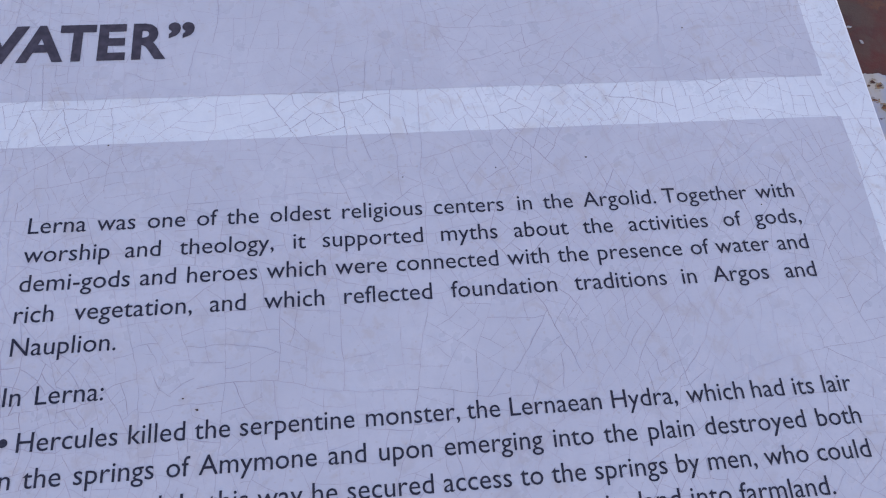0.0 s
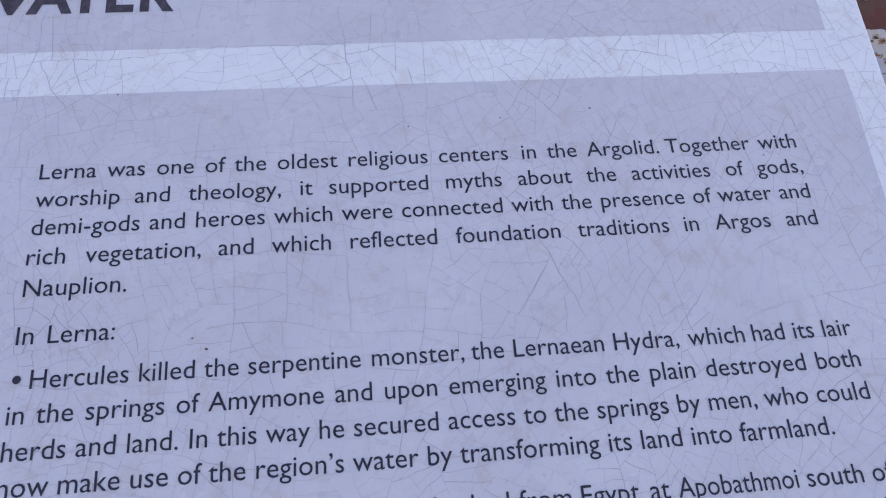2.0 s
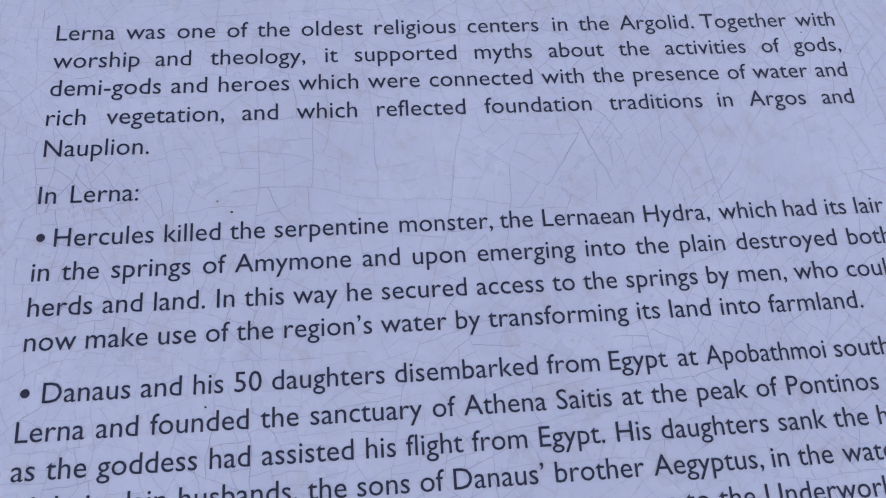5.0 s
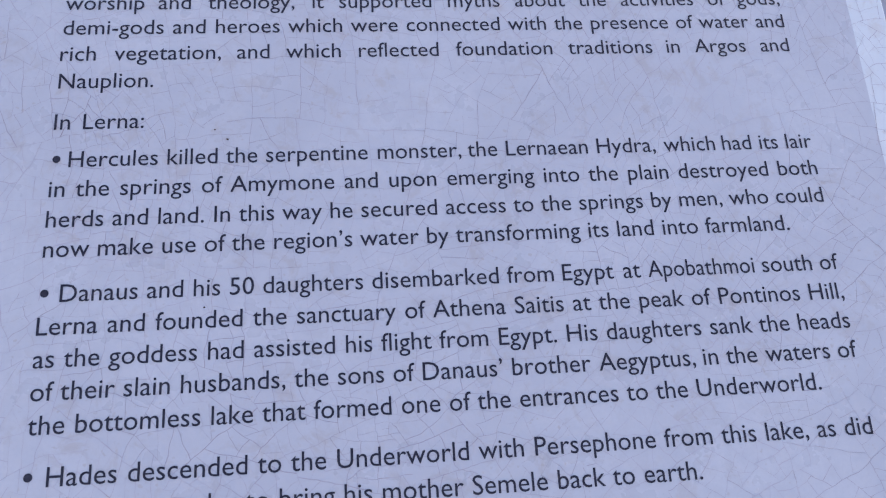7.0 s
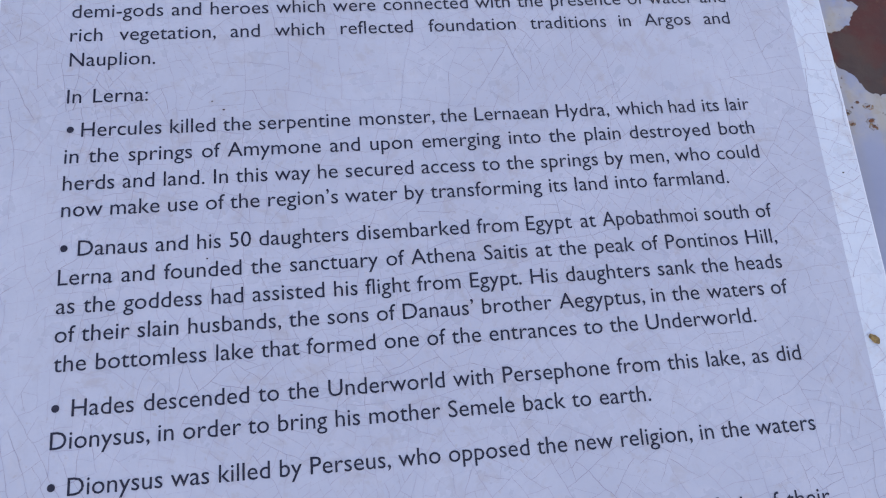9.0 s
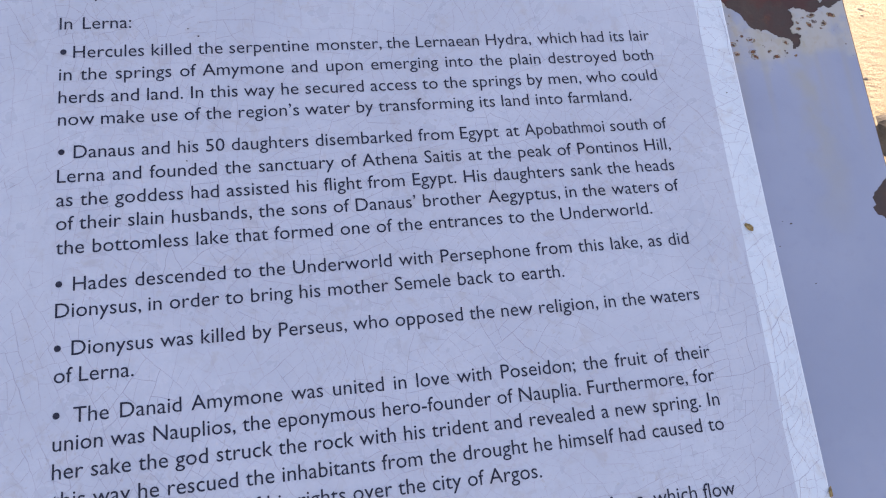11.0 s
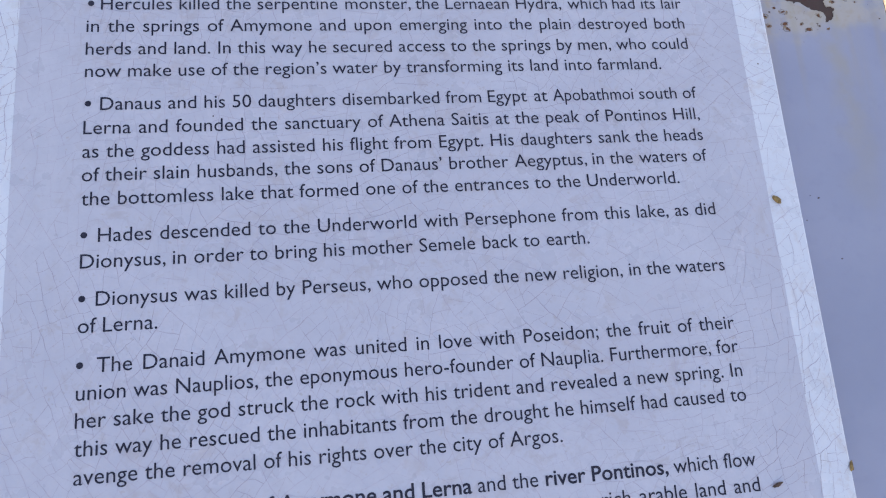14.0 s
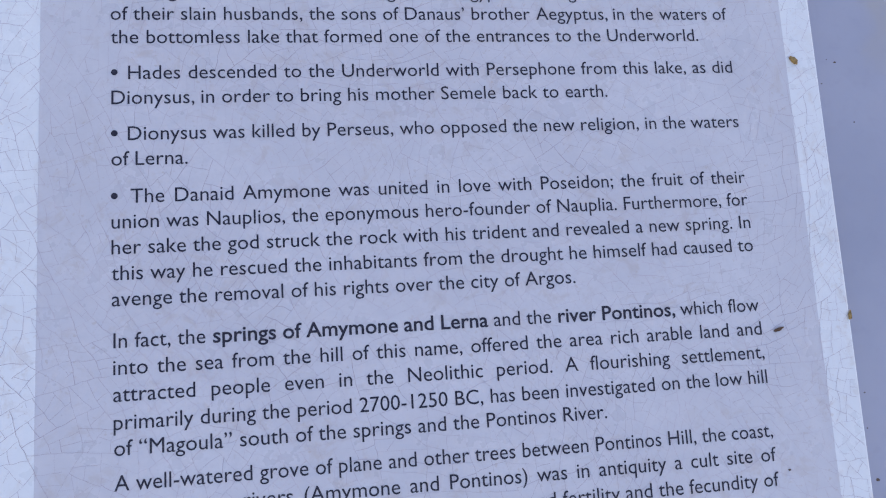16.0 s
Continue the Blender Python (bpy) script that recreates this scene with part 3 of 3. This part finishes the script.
def build_text():
    lines, wanted = [], {(c, HEAVY) for c in "WATER”"}
    for body, y, x0, x1 in TEXT:
        words = [weight_of(w) for w in body.split()]
        bullet = words[0][0] == "•"
        words = words[1:] if bullet else words
        # each word's place in the unspread line comes from the line up to it
        heads = [(" ".join(w for w, _ in words[: k + 1]), REGULAR) for k in range(len(words))]
        wanted.update(words, heads, {(w, REGULAR) for w, _ in words})
        lines.append((words, heads, bullet, y, x0, x1))
    wanted.add(("•", BOLD))
    shapes = word_shapes(sorted(wanted))

    def laid(name, placed, y, size, material, label=""):
        verts, faces = [], []
        for key, x, sx, sy in placed:
            co, polys, lo, _ = shapes[key]
            start, low = len(verts), 0.225 * (1 - sy)
            verts += [(x + (c[0] - lo) * size * sx, y + (low + c[1] * sy) * size, Z_INK) for c in co]
            faces += [tuple(start + v for v in p) for p in polys]
        me = bpy.data.meshes.new(name)
        me.from_pydata(verts, [], faces)
        me.materials.append(material)
        ob = new(name, me)
        ob.parent = panel
        tagged(ob, label)

    for row, (words, heads, bullet, y, x0, x1) in enumerate(lines):
        placed = [(("•", BOLD), 0.0003, 1.12, 1.12)] if bullet else []
        first = shapes[heads[0]][2]
        # a word in another cut of the type moves those after it
        cut = [0.915 if w == "Apobathmoi" else 1.07 if weight == BOLD else 1.0 for w, weight in words]
        starts, shift = [], 0.0
        for h, (w, _), k in zip(heads, words, cut):
            ink_wide = shapes[w, REGULAR][3] - shapes[w, REGULAR][2]
            starts.append((shapes[h][3] - ink_wide - first + shift) * SIZE)
            shift += (k - 1) * ink_wide
        whole = (shapes[heads[-1]][3] - first + shift) * SIZE
        spare = x1 - x0 - whole
        # short of room, or a single word: the letters give way; else the gaps between the words do
        squeeze = 1.0 if len(words) > 1 and spare > -0.0008 else (x1 - x0) / whole
        extra = (x1 - x0 - whole * squeeze) / max(1, len(words) - 1)
        for k, (w, s) in enumerate(zip(words, starts)):
            x = x0 + s * squeeze + extra * k
            along = (x - x0) / (x1 - x0)
            placed.append((w, x + 4 * BOW.get(row, 0.0) * along * (1 - along) + NUDGE.get((row, k), 0.0), squeeze * cut[k], 1.0))
        laid("text_line", placed, y, SIZE, MAT_INK)
    size = 0.0242
    title = []
    for letter, a, z in (("W", -0.0440, -0.0102), ("A", -0.0140, 0.0044), ("T", 0.0022, 0.0167), ("E", 0.0178, 0.0290), ("R", 0.0316, 0.0455), ("”", 0.0458, 0.0567)):
        lo, hi = shapes[letter, HEAVY][2:]
        title.append(((letter, HEAVY), a, (z - a) / ((hi - lo) * size), 1.0))
    laid("title_line", title, 0.1143, size, MAT_TITLE, "bold dark title lettering")


build_text()


# specks on the panel
def build_specks():
    rng = random.Random(8)
    for x, y, a, b, turn, mat, label in (
        (0.3337, -0.1493, 0.0027, 0.0014, -42, MAT_SEED, "small tan insect husk"),
        (0.3076, -0.2855, 0.0026, 0.0008, 18, MAT_SPECK, "small dark dropping"),
        (0.3462, -0.2806, 0.0024, 0.0008, 84, MAT_SEED, "small tan insect husk at the rim"),
    ):
        bm = blob(a, b, 0.0008, rng, 0.3, 3)
        bmesh.ops.rotate(bm, verts=bm.verts[:], matrix=Matrix.Rotation(radians(turn), 3, "Z"))
        thing("husk" if mat is MAT_SEED else "dropping", bm, mat, label + " stuck to the printed panel", "speck", m=SLOPE @ pose(x, y, 0.0006))
    for x, y, r in ((0.3376, -0.0742, 0.0006), (0.3050, -0.3514, 0.0009), (-0.0545, 0.0035, 0.0006), (0.0644, -0.0317, 0.0007), (0.0595, -0.0275, 0.0005),
                    (0.0575, -0.0972, 0.0005), (0.2152, 0.0594, 0.0006), (0.1402, 0.0540, 0.0004), (0.2839, 0.0345, 0.0004), (0.1777, 0.0564, 0.0004),
                    (0.0261, 0.0734, 0.0005), (0.2690, 0.1221, 0.0005)):
        bm = blob(r * 0.75, r * 0.55, 0.00015, rng, 0.6)
        bmesh.ops.translate(bm, verts=bm.verts[:], vec=(x, y, Z_INK))
        part("dirt_speck", bm, MAT_SPECK, panel)


build_specks()


# ---- round the sign ----
def build_surroundings():
    rng = random.Random(21)

    def tuft(verts, faces, x, y, n, tall, wide):
        for _ in range(n):
            a = rng.uniform(0, 6.283)
            px, py = x + rng.gauss(0, wide), y + rng.gauss(0, wide)
            z = ground_height(px, py) - 0.005
            h, lean, w = tall * rng.uniform(0.5, 1.2), rng.uniform(0.1, 0.7) * tall, rng.uniform(0.002, 0.005)
            dx, dy = math.cos(a), math.sin(a)
            s = len(verts)
            verts.extend([(px - dy * w, py + dx * w, z), (px + dy * w, py - dx * w, z),
                          (px + dx * lean * 0.4 - dy * w * 0.7, py + dy * lean * 0.4 + dx * w * 0.7, z + h * 0.6),
                          (px + dx * lean * 0.4 + dy * w * 0.7, py + dy * lean * 0.4 - dx * w * 0.7, z + h * 0.6),
                          (px + dx * lean, py + dy * lean, z + h)])
            faces.extend([(s, s + 1, s + 3, s + 2), (s + 2, s + 3, s + 4)])

    def stuff(name, verts, faces, mat, label, category):
        me = bpy.data.meshes.new(name)
        me.from_pydata(verts, [], faces)
        me.materials.append(mat)
        tagged(new(name, me), label, category, kind="stuff")

    verts, faces = [], []
    for _ in range(2200):
        r, a = 3.9 + 5 * rng.random(), rng.uniform(0.2, 1.2)
        tuft(verts, faces, r * math.sin(a) + 0.3, r * math.cos(a) + 0.2, 26, 0.10, 0.07)
    stuff("grass", verts, faces, MAT_GRASS, "low green grass growing beyond the bare earth", "grass")
    verts, faces = [], []
    for _ in range(700):
        x, y = rng.uniform(0.6, 5.5), rng.uniform(0.6, 5.5)
        s = len(verts)
        z, a, l, w = ground_height(x, y) + 0.004, rng.uniform(0, 3.14), rng.uniform(0.02, 0.07), rng.uniform(0.001, 0.003)
        dx, dy = math.cos(a), math.sin(a)
        verts += [(x - dx * l - dy * w, y - dy * l + dx * w, z), (x - dx * l + dy * w, y - dy * l - dx * w, z),
                  (x + dx * l + dy * w, y + dy * l - dx * w, z + 0.006), (x + dx * l - dy * w, y + dy * l + dx * w, z + 0.006)]
        faces.append((s, s + 1, s + 2, s + 3))
    stuff("straw", verts, faces, MAT_STRAW, "bits of dry straw lying on the earth", "straw")
    verts, faces = [], []
    for _ in range(500):
        x, y, r = rng.uniform(0.6, 6), rng.uniform(0.5, 6), rng.uniform(0.004, 0.016)
        bm = blob(r, r * rng.uniform(0.6, 1), r * 0.6, rng, 0.4, 1)
        s, z = len(verts), ground_height(x, y)
        verts += [(x + v.co.x, y + v.co.y, z + v.co.z) for v in bm.verts]
        faces += [tuple(s + v.index for v in f.verts) for f in bm.faces]
        bm.free()
    stuff("pebbles", verts, faces, MAT_PEBBLE, "small pale pebbles scattered on the earth", "pebble")
    # low dark stones, added to stand in for shaded ground right of the plate
    for x, y, a, b, c in ((2.08, 1.28, 0.25, 0.16, 0.09), (2.48, 1.15, 0.19, 0.16, 0.09)):
        thing("stone", blob(a, b, c, rng, 0.5, 4), MAT_SHADE_STONE, "rough dark stone added in place of a shaded patch of the sandy ground", "stone",
              group="stones beside the sign", m=pose(x, y, ground_height(x, y) + c * 0.35, 0, 0, rng.uniform(0, 90)))


build_surroundings()
